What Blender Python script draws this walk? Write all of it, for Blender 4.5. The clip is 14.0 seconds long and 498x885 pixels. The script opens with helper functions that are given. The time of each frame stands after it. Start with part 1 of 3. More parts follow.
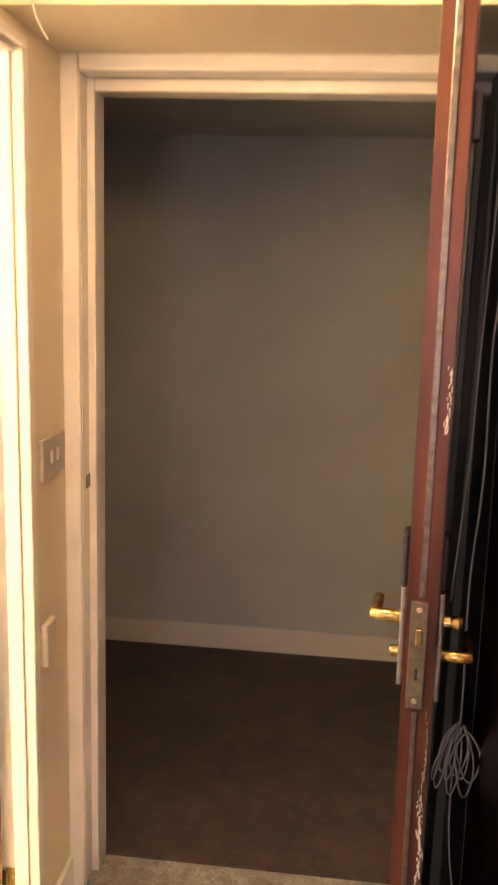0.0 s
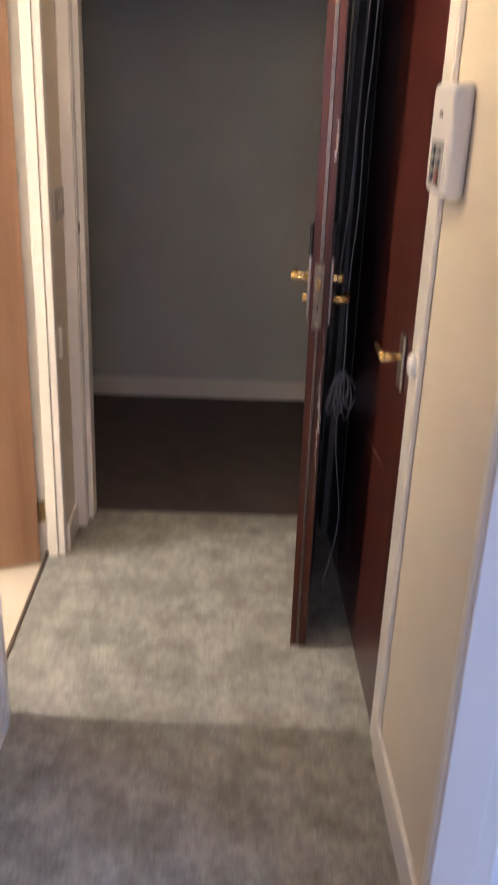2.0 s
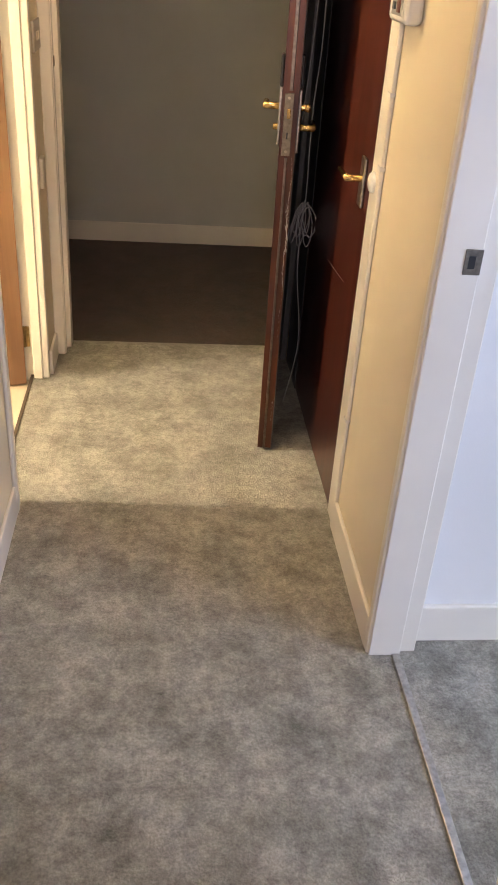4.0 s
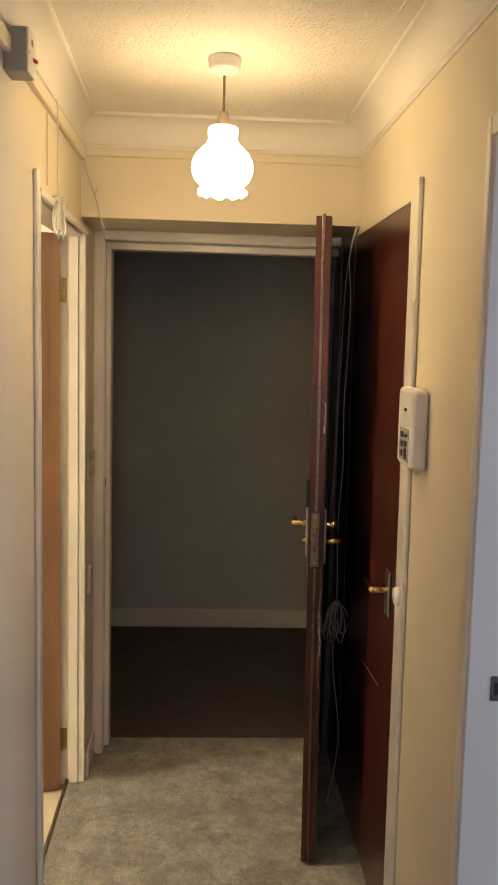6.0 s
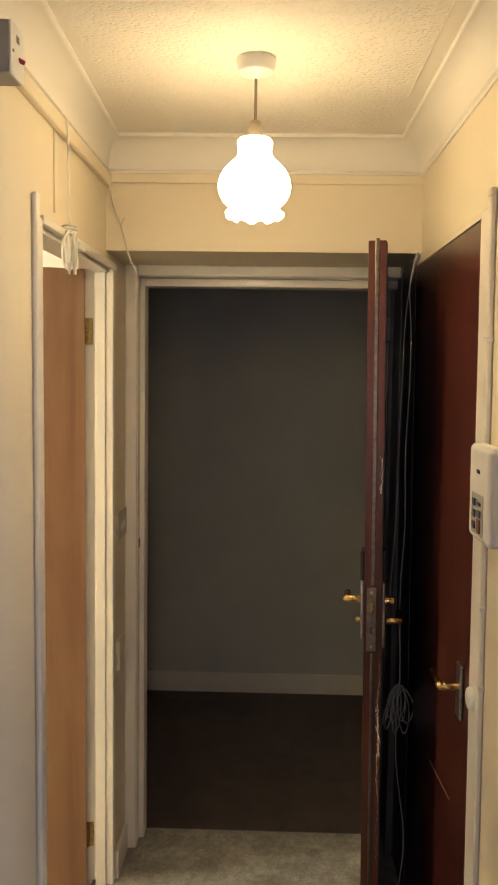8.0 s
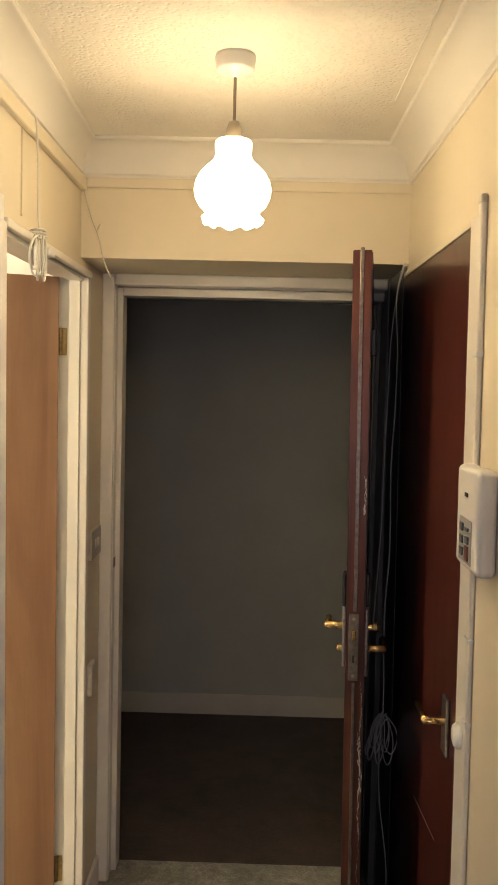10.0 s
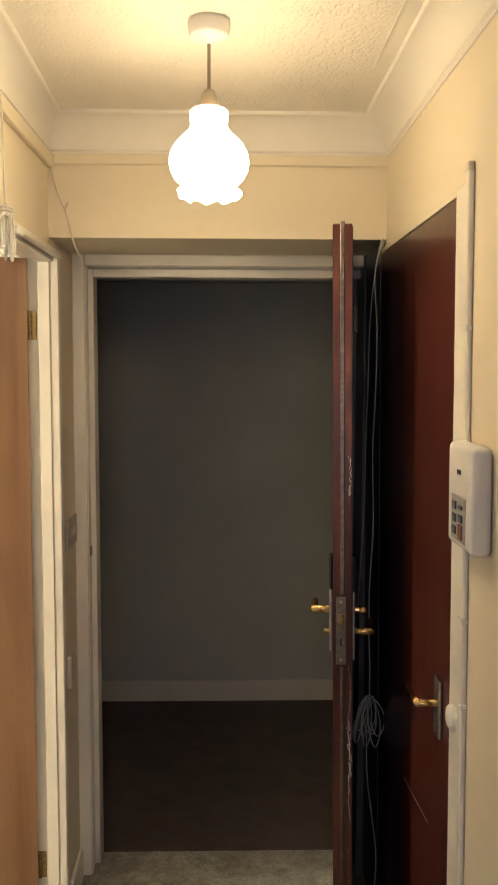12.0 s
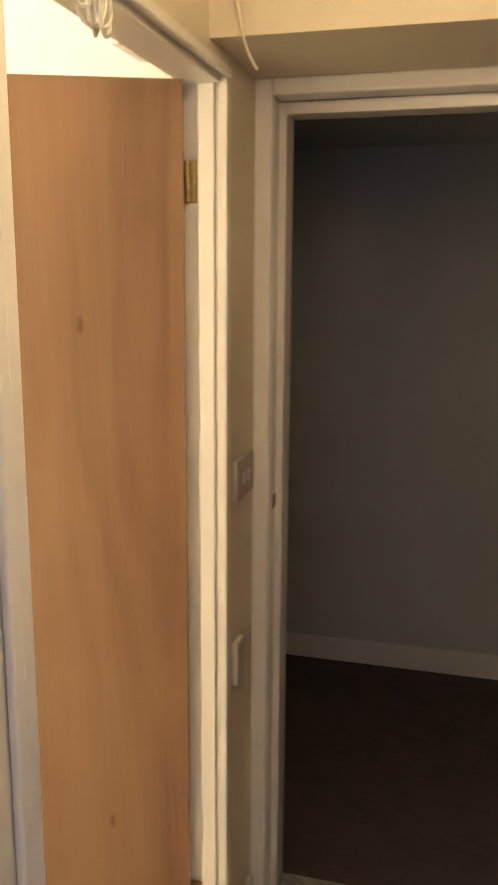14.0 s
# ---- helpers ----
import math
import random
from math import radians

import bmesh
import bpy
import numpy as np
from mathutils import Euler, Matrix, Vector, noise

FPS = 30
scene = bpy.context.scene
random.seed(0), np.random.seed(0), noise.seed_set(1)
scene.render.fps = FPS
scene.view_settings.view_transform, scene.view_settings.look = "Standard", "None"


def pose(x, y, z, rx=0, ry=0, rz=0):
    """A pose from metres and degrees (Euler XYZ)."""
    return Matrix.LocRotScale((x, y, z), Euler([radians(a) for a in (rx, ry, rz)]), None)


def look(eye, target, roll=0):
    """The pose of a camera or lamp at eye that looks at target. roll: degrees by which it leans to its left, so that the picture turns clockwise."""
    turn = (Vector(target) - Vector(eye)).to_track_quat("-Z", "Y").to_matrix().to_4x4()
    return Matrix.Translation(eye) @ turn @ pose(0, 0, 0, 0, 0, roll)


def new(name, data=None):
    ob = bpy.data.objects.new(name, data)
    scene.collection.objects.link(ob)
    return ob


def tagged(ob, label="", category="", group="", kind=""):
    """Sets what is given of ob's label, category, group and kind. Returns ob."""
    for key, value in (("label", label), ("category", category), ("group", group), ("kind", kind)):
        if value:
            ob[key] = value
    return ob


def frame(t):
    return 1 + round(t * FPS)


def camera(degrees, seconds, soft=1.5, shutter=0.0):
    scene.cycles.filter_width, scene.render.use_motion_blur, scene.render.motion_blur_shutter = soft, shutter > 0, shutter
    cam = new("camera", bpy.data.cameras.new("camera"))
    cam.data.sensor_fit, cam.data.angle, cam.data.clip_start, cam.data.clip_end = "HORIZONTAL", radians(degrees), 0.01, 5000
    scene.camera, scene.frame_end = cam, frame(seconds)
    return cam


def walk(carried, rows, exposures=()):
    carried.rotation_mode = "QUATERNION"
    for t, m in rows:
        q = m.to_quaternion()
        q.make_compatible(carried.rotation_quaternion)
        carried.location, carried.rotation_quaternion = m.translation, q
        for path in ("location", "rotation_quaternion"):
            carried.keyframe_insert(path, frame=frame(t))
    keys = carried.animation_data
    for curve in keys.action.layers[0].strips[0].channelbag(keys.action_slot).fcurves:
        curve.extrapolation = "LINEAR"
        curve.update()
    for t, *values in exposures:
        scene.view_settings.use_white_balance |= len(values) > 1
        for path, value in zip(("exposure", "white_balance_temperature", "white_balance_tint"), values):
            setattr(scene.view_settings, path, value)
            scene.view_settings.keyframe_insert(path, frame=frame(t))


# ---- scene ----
cam = camera(33.1, 14.0, soft=1.6, shutter=0.5)
PATH = [
    (0, (0.195, 0.056, 1.566), (-0.008, 2.005, 1.163), 1.85),
    (0.5, (0.209, -0.12, 1.579), (0.062, 1.85, 1.264), 1.73),
    (1, (0.151, -0.38, 1.557), (0.162, 1.595, 1.24), 1.78),
    (1.5, (0.109, -0.617, 1.56), (0.228, 1.329, 1.116), 2.74),
    (2, (0.098, -0.848, 1.498), (0.167, 0.995, 0.725), 2.67),
    (2.2, (0.086, -0.916, 1.484), (0.166, 0.879, 0.611), 2.6),
    (4.3, (-0.015, -1.23, 1.476), (0.207, 0.467, 0.441), 4.8),
    (4.5, (-0.011, -1.246, 1.51), (0.194, 0.528, 0.611), 3.9),
    (5, (-0.006, -1.244, 1.589), (0.147, 0.684, 1.081), 2.5),
    (5.5, (-0.007, -1.241, 1.62), (0.115, 0.729, 1.301), 2.5),
    (6, (-0.005, -1.236, 1.638), (0.1, 0.745, 1.383), 1.6),
    (6.5, (0.034, -1.193, 1.644), (0.087, 0.796, 1.443), 0.9),
    (7, (0.099, -1.096, 1.646), (0.055, 0.895, 1.459), 1.0),
    (7.5, (0.119, -1.005, 1.647), (0.03, 0.983, 1.449), 1.1),
    (8, (0.071, -0.891, 1.659), (0.015, 1.101, 1.488), 0.8),
    (8.5, (0.076, -0.805, 1.661), (0.061, 1.19, 1.52), 1.4),
    (8.7, (0.088, -0.79, 1.66), (0.073, 1.206, 1.529), 1.2),
    (11, (0.095, -0.789, 1.663), (0.058, 1.206, 1.516), 1.6),
    (11.5, (0.087, -0.788, 1.662), (0.072, 1.206, 1.512), 1.4),
    (12, (0.063, -0.736, 1.653), (0.111, 1.256, 1.476), 0.2),
    (12.5, (0.073, -0.589, 1.62), (0.086, 1.397, 1.384), 0.45),
    (13, (0.122, -0.393, 1.614), (-0.073, 1.575, 1.316), 2.24),
    (13.5, (0.115, -0.18, 1.577), (-0.239, 1.762, 1.239), 1.5),
    (14, (0.061, 0.05, 1.595), (-0.446, 1.944, 1.2), 0.33),
]
EXPOSURES = [(0.0, 1.58, 7450, 26), (0.5, 1.25, 6250, 18), (1.0, 0.93, 5850, 14), (1.5, 0.88, 5550, 14), (2.0, 0.80, 5300, 21), (2.2, 0.80, 5400, 19), (4.3, 1.2, 6700, 12), (4.6, 1.1, 6700, 12),
             (5.0, 0.65, 6500, 10), (5.5, 0.10, 6650, 11), (6.0, 0.03, 6600, 11), (7.0, 0.03, 6450, 10), (8.7, 0.04, 6150, 9), (11.0, 0.09, 5900, 10), (12.0, 0.11, 5900, 10), (12.5, 0.15, 6000, 9), (13.0, 0.4, 5800, 8), (13.5, 0.3, 6200, 11), (14.0, 0.25, 6400, 12)]
walk(cam, [(t, look(eye, target, roll)) for t, eye, target, roll in PATH], EXPOSURES)

# ---- world and lights ----
world = bpy.data.worlds.new("sky")
scene.world = world
world.use_nodes = True
wn = world.node_tree
sky = wn.nodes.new("ShaderNodeTexSky")
sky.sky_type, sky.sun_disc = "NISHITA", False
sky.sun_elevation, sky.sun_rotation = radians(28), radians(120)
wn.nodes["Background"].inputs["Strength"].default_value = 0.08
wn.links.new(sky.outputs[0], wn.nodes["Background"].inputs["Color"])


def lamp(name, kind, place, energy, colour, **more):
    data = bpy.data.lights.new(name, kind)
    data.energy, data.color = energy, colour
    for key, value in more.items():
        if key == "radius":
            data.shadow_soft_size = value
        elif key == "angle":
            data.angle = value
        elif key == "shape":
            data.shape, data.size, data.size_y = "RECTANGLE", value[0], value[1]
    ob = new(name, data)
    ob.matrix_world = place
    return ob


lamp("sun", "SUN", look((6, -4, 5), (0, 0, 0)), 0.8, (1.0, 0.95, 0.88), angle=radians(12))
lamp("kitchen_bulb", "POINT", pose(-2.42, 0.968, 2.10), 106, (1.0, 0.85, 0.64), radius=0.05)
lamp("pendant_bulb", "POINT", pose(0.024, 0.923, 2.055), 5.5, (1.0, 0.76, 0.45), radius=0.025)
lamp("window_daylight", "AREA", look((3.27, -1.35, 1.45), (0, -0.9, 1.2)), 36, (0.52, 0.66, 1.0), shape=(1.5, 1.15))
# unseen light added behind the walker, for faces turned south
lamp("added_rear_light", "AREA", look((-0.02, -2.57, 1.45), (0.40, 0.3, 1.25)), 5.0, (0.93, 0.82, 0.93), shape=(0.7, 1.1))


# ---- materials ----
def material(name, colour, rough=0.6, metal=0.0):
    m = bpy.data.materials.new(name)
    m.use_nodes = True
    b = m.node_tree.nodes["Principled BSDF"]
    b.inputs["Base Color"].default_value = (*colour, 1)
    b.inputs["Roughness"].default_value = rough
    b.inputs["Metallic"].default_value = metal
    return m, m.node_tree, b


def coords(nt, scale, shift=(0, 0, 0)):
    mp = nt.nodes.new("ShaderNodeMapping")
    mp.inputs["Scale"].default_value = scale
    mp.inputs["Location"].default_value = shift
    geo = nt.nodes.new("ShaderNodeNewGeometry")
    nt.links.new(geo.outputs["Position"], mp.inputs["Vector"])
    return mp.outputs[0]


def local_coords(nt, scale):
    tc = nt.nodes.new("ShaderNodeTexCoord")
    mp = nt.nodes.new("ShaderNodeMapping")
    mp.inputs["Scale"].default_value = scale
    nt.links.new(tc.outputs["Object"], mp.inputs["Vector"])
    return mp.outputs[0]


def noise_tex(nt, vec, scale, detail=4.0, rough=0.55):
    n = nt.nodes.new("ShaderNodeTexNoise")
    n.inputs["Scale"].default_value, n.inputs["Detail"].default_value = scale, detail
    n.inputs["Roughness"].default_value = rough
    nt.links.new(vec, n.inputs["Vector"])
    return n.outputs["Fac"]


def ramp(nt, fac, stops):
    r = nt.nodes.new("ShaderNodeValToRGB")
    while len(r.color_ramp.elements) < len(stops):
        r.color_ramp.elements.new(0.5)
    for e, (p, c) in zip(r.color_ramp.elements, stops):
        e.position, e.color = p, (*c, 1)
    nt.links.new(fac, r.inputs["Fac"])
    return r.outputs["Color"]


def mix(nt, fac, a, b, blend="MIX"):
    n = nt.nodes.new("ShaderNodeMix")
    n.data_type, n.blend_type = "RGBA", blend
    if isinstance(fac, float):
        n.inputs[0].default_value = fac
    else:
        nt.links.new(fac, n.inputs[0])
    nt.links.new(a, n.inputs[6])
    if isinstance(b, tuple):
        n.inputs[7].default_value = (*b, 1)
    else:
        nt.links.new(b, n.inputs[7])
    return n.outputs[2]


def bump(nt, b, height, strength, dist):
    n = nt.nodes.new("ShaderNodeBump")
    n.inputs["Strength"].default_value, n.inputs["Distance"].default_value = strength, dist
    nt.links.new(height, n.inputs["Height"])
    nt.links.new(n.outputs[0], b.inputs["Normal"])


def painted(name, colour, rough, vary=0.06, grain=0.15, grain_size=160):
    """Emulsion or gloss paint with faint roller grain and slow stains."""
    m, nt, b = material(name, colour, rough)
    v = coords(nt, (1, 1, 1))
    slow = noise_tex(nt, v, 1.7, 5)
    dark = tuple(c * (1 - 2 * vary) for c in colour)
    lite = tuple(min(c * (1 + vary), 0.9) for c in colour)
    nt.links.new(ramp(nt, slow, [(0.3, dark), (0.7, lite)]), b.inputs["Base Color"])
    bump(nt, b, noise_tex(nt, v, grain_size, 3), grain, 0.0015)
    return m


M_WALL = painted("cream_emulsion", (0.73, 0.65, 0.50), 0.62, 0.03)
M_COVE = painted("white_ceiling_paint", (0.78, 0.75, 0.69), 0.7, 0.03)
M_GLOSS = painted("white_gloss_paint", (0.79, 0.75, 0.675), 0.28, 0.05, 0.12, 60)
M_GREY = painted("grey_corridor_paint", (0.52, 0.525, 0.495), 0.7, 0.06)
M_ROOM = painted("white_room_paint", (0.78, 0.78, 0.78), 0.65, 0.03)
M_KITCHEN = painted("pale_kitchen_paint", (0.80, 0.78, 0.70), 0.6, 0.02)
M_PLASTIC = painted("white_plastic", (0.76, 0.75, 0.73), 0.35, 0.02, 0.05)
M_SWITCH = painted("aged_plastic", (0.60, 0.55, 0.46), 0.35, 0.04, 0.05)
M_PLATE = painted("worn_grey_plate", (0.44, 0.40, 0.34), 0.4, 0.06, 0.05)
M_CABLE = painted("white_cable", (0.70, 0.68, 0.62), 0.45, 0.05, 0.0)
M_GREYCABLE = painted("grey_cable", (0.44, 0.43, 0.42), 0.4, 0.05, 0.0)
M_FLEX = painted("tan_flex", (0.24, 0.19, 0.13), 0.5, 0.05, 0.0)
M_PANEL = painted("pale_grey_panel", (0.36, 0.36, 0.36), 0.45, 0.04, 0.05)
M_SLATE = painted("slate_button", (0.10, 0.115, 0.14), 0.4, 0.05, 0.05)
M_DULLRED = painted("dull_red_button", (0.22, 0.09, 0.075), 0.45, 0.05, 0.05)
M_HOLDER = painted("aged_holder", (0.36, 0.30, 0.22), 0.45, 0.05, 0.05)
M_PALELINE = painted("pale_line", (0.20, 0.14, 0.12), 0.5, 0.1, 0.1)
# white frame gloss, greyed for the shade behind the open door
M_SHADEPAINT = painted("shade_grey_gloss", (0.16, 0.16, 0.15), 0.35, 0.10, 0.1)
# switch box colour, greyed for the side turned from the pendant
M_SHADEBOX = painted("shade_grey_box", (0.34, 0.32, 0.29), 0.5, 0.05, 0.05)
M_BLACK, _, _ = material("black_plastic", (0.015, 0.015, 0.017), 0.4)
M_RED, _, _ = material("red_plastic", (0.35, 0.02, 0.02), 0.35)
M_VINYL = painted("cream_vinyl", (0.66, 0.58, 0.45), 0.35, 0.06, 0.05)
M_STRIP = painted("dark_strip", (0.10, 0.07, 0.05), 0.4, 0.15, 0.1)


def metal(name, colour, rough):
    m, nt, b = material(name, colour, rough, 1.0)
    v = coords(nt, (1, 1, 1))
    f = noise_tex(nt, v, 90, 4)
    nt.links.new(ramp(nt, f, [(0.3, tuple(c * 0.6 for c in colour)), (0.65, colour)]), b.inputs["Base Color"])
    return m


M_BRASS = metal("polished_brass", (0.86, 0.60, 0.24), 0.22)
M_STEEL = metal("dull_steel", (0.52, 0.50, 0.47), 0.33)
M_STRIPMETAL = metal("dull_seal_strip", (0.23, 0.20, 0.17), 0.38)
M_HINGE = metal("dull_brass", (0.40, 0.29, 0.13), 0.42)
M_OLDBRASS = metal("tarnished_brass", (0.27, 0.23, 0.17), 0.40)


def artex():
    m, nt, b = material("stippled_ceiling", (0.80, 0.76, 0.69), 0.75)
    v = coords(nt, (1, 1, 1))
    w = nt.nodes.new("ShaderNodeTexVoronoi")
    w.feature, w.inputs["Scale"].default_value = "SMOOTH_F1", 105
    d = nt.nodes.new("ShaderNodeMix")
    d.data_type = "RGBA"
    d.inputs[0].default_value = 0.012
    nn = nt.nodes.new("ShaderNodeTexNoise")
    nn.inputs["Scale"].default_value = 40
    nt.links.new(v, nn.inputs["Vector"])
    nt.links.new(v, d.inputs[6])
    nt.links.new(nn.outputs["Color"], d.inputs[7])
    nt.links.new(d.outputs[2], w.inputs["Vector"])
    h = ramp(nt, w.outputs["Distance"], [(0.10, (0, 0, 0)), (0.42, (1, 1, 1))])
    sep = nt.nodes.new("ShaderNodeSeparateXYZ")
    nt.links.new(v, sep.inputs[0])
    edges = []
    for axis, at, way in (("X", -0.340, 1.0), ("X", 0.385, -1.0), ("Y", 1.455, -1.0)):
        mr = nt.nodes.new("ShaderNodeMapRange")
        mr.inputs["From Min"].default_value, mr.inputs["From Max"].default_value = at, at + way * 0.035
        nt.links.new(sep.outputs[axis], mr.inputs["Value"])
        edges.append(mr.outputs[0])
    for e in edges:
        m3 = nt.nodes.new("ShaderNodeMath")
        m3.operation = "MULTIPLY"
        nt.links.new(h, m3.inputs[0])
        nt.links.new(e, m3.inputs[1])
        h = m3.outputs[0]
    bump(nt, b, h, 0.5, 0.004)
    nt.links.new(ramp(nt, noise_tex(nt, v, 2.2, 4), [(0.3, (0.72, 0.68, 0.61)), (0.7, (0.82, 0.78, 0.71))]), b.inputs["Base Color"])
    return m


M_ARTEX = artex()


def carpet(name, dark, light, blotch):
    """Cut pile: fine tufts, crushed patches a hand wide, slow soiling."""
    m, nt, b = material(name, light, 0.95)
    b.inputs["Sheen Weight"].default_value = 0.12
    v = coords(nt, (1, 1, 1), (7.31, 4.57, 2.113))
    fine = noise_tex(nt, v, 150, 4, 0.75)
    tuft = noise_tex(nt, v, 48, 4, 0.65)
    mid = noise_tex(nt, v, 13, 5, 0.6)
    big = noise_tex(nt, v, 3.1, 3)
    base = ramp(nt, mid, [(0.38, dark), (0.60, light)])
    base = mix(nt, big, base, ramp(nt, mid, [(0.3, blotch), (0.7, light)]))
    worn = noise_tex(nt, v, 7.5, 3, 0.5)
    base = mix(nt, 0.7, base, ramp(nt, worn, [(0.36, (0.62, 0.63, 0.60)), (0.56, (1.0, 1.0, 1.0))]), "MULTIPLY")
    base = mix(nt, 0.58, base, ramp(nt, tuft, [(0.34, (0.50, 0.50, 0.50)), (0.64, (1.25, 1.25, 1.25))]), "MULTIPLY")
    c2 = mix(nt, 0.75, base, ramp(nt, fine, [(0.30, (0.45, 0.45, 0.45)), (0.70, (1.3, 1.3, 1.3))]), "MULTIPLY")
    nt.links.new(c2, b.inputs["Base Color"])
    bump(nt, b, fine, 1.0, 0.008)
    return m


M_CARPET = carpet("grey_pile_carpet", (0.29, 0.272, 0.232), (0.475, 0.450, 0.388), (0.35, 0.332, 0.284))
M_BROWN = carpet("brown_corridor_carpet", (0.033, 0.015, 0.011), (0.074, 0.036, 0.026), (0.043, 0.020, 0.015))


def wood(name, dark, light, rough, stretch=(16, 16, 0.9), coat=0.0):
    m, nt, b = material(name, light, rough)
    v = local_coords(nt, stretch)
    g = noise_tex(nt, v, 1.6, 6, 0.6)
    fine = noise_tex(nt, local_coords(nt, (120, 120, 3)), 1.0, 3, 0.6)
    col = ramp(nt, g, [(0.32, dark), (0.66, light)])
    col = mix(nt, 0.35, col, ramp(nt, fine, [(0.3, (0.6, 0.6, 0.6)), (0.7, (1.1, 1.1, 1.1))]), "MULTIPLY")
    nt.links.new(col, b.inputs["Base Color"])
    b.inputs["Coat Weight"].default_value = coat
    b.inputs["Coat Roughness"].default_value = 0.12
    bump(nt, b, fine, 0.12, 0.001)
    return m


M_MAHOGANY = wood("varnished_mahogany", (0.028, 0.0052, 0.0038), (0.069, 0.0128, 0.0083), 0.34, coat=0.4)


def veneer():
    """Pale rotary-cut plywood face: broad lazy figure, a few small knots, faint pores."""
    m, nt, b = material("plywood_veneer", (0.38, 0.22, 0.12), 0.5)
    warp = noise_tex(nt, local_coords(nt, (2.0, 2.0, 0.8)), 1.0, 3)
    w = nt.nodes.new("ShaderNodeTexNoise")
    w.inputs["Scale"].default_value, w.inputs["Detail"].default_value, w.inputs["Distortion"].default_value = 1.0, 5, 1.4
    nt.links.new(local_coords(nt, (5.5, 5.5, 0.55)), w.inputs["Vector"])
    col = ramp(nt, w.outputs["Fac"], [(0.30, (0.215, 0.112, 0.059)), (0.46, (0.305, 0.170, 0.094)), (0.70, (0.365, 0.217, 0.124))])
    col = mix(nt, 0.6, col, ramp(nt, warp, [(0.35, (0.70, 0.66, 0.62)), (0.65, (1.1, 1.1, 1.1))]), "MULTIPLY")
    fine = noise_tex(nt, local_coords(nt, (150, 150, 4)), 1.0, 3, 0.6)
    col = mix(nt, 0.14, col, ramp(nt, fine, [(0.3, (0.6, 0.6, 0.6)), (0.7, (1.1, 1.1, 1.1))]), "MULTIPLY")
    k = nt.nodes.new("ShaderNodeTexVoronoi")
    k.inputs["Scale"].default_value = 1.0
    k.voronoi_dimensions = "2D"
    sx, cx = nt.nodes.new("ShaderNodeSeparateXYZ"), nt.nodes.new("ShaderNodeCombineXYZ")
    nt.links.new(local_coords(nt, (3.4, 1.0, 1.25)), sx.inputs[0])
    nt.links.new(sx.outputs["X"], cx.inputs["X"])
    nt.links.new(sx.outputs["Z"], cx.inputs["Y"])
    nt.links.new(cx.outputs[0], k.inputs["Vector"])
    spot = ramp(nt, k.outputs["Distance"], [(0.008, (0.75, 0.75, 0.75)), (0.030, (0, 0, 0))])
    col = mix(nt, spot, col, (0.14, 0.065, 0.035))
    nt.links.new(col, b.inputs["Base Color"])
    bump(nt, b, fine, 0.08, 0.001)
    return m


M_VENEER = veneer()
M_LIPPING = wood("varnished_lipping", (0.034, 0.0075, 0.0036), (0.100, 0.0245, 0.0085), 0.36)
# wood colour carrying the shade between open door and east wall
M_SHADEWOOD = wood("shade_black_wood", (0.066, 0.064, 0.068), (0.115, 0.112, 0.118), 0.42)
M_CHIPPED = painted("chipped_paint", (0.56, 0.53, 0.50), 0.5, 0.25, 0.6, 300)


def opal():
    m, nt, b = material("lit_opal_glass", (0.9, 0.88, 0.82), 0.25)
    b.inputs["Emission Color"].default_value = (1.0, 0.73, 0.38, 1)
    b.inputs["Emission Strength"].default_value = 26
    return m


M_OPAL = opal()


def glass():
    m, nt, b = material("clear_glass", (1, 1, 1), 0.02)
    b.inputs["Transmission Weight"].default_value = 1.0
    return m


M_GLASS = glass()


# ---- mesh helpers ----
def link_mesh(name, bm, mat, parent=None, label=""):
    data = bpy.data.meshes.new(name)
    bm.to_mesh(data)
    bm.free()
    data.materials.append(mat)
    ob = new(name, data)
    if parent:
        ob.parent = parent
    if label:
        ob["label"] = label
    return ob


def part(name, bm, mat, parent, label=""):
    return link_mesh(name, bm, mat, parent, label)


def thing(name, place, label, category, group="", kind=""):
    ob = new(name)
    ob.matrix_world = place if isinstance(place, Matrix) else Matrix.Translation(place)
    return tagged(ob, label, category, group, kind)


def block(bm, x0, x1, y0, y1, z0, z1, bevel=0.0, seg=2, m=None):
    r = bmesh.ops.create_cube(bm, size=1)
    vs = r["verts"]
    for v in vs:
        v.co = Vector(((x0 + x1) / 2 + v.co.x * (x1 - x0), (y0 + y1) / 2 + v.co.y * (y1 - y0), (z0 + z1) / 2 + v.co.z * (z1 - z0)))
    if bevel:
        es = list({e for v in vs for e in v.link_edges})
        out = bmesh.ops.bevel(bm, geom=es, offset=bevel, segments=seg, profile=0.5, affect="EDGES")
        vs = out["verts"]
    if m:
        bmesh.ops.transform(bm, matrix=m, verts=list(vs))
    return bm


def box(x0, x1, y0, y1, z0, z1, bevel=0.0, seg=2):
    return block(bmesh.new(), x0, x1, y0, y1, z0, z1, bevel, seg)


def boxes(rows, bevel=0.0):
    bm = bmesh.new()
    for r in rows:
        block(bm, *r, bevel)
    return bm


def smooth(ob):
    for p in ob.data.polygons:
        p.use_smooth = True
    return ob


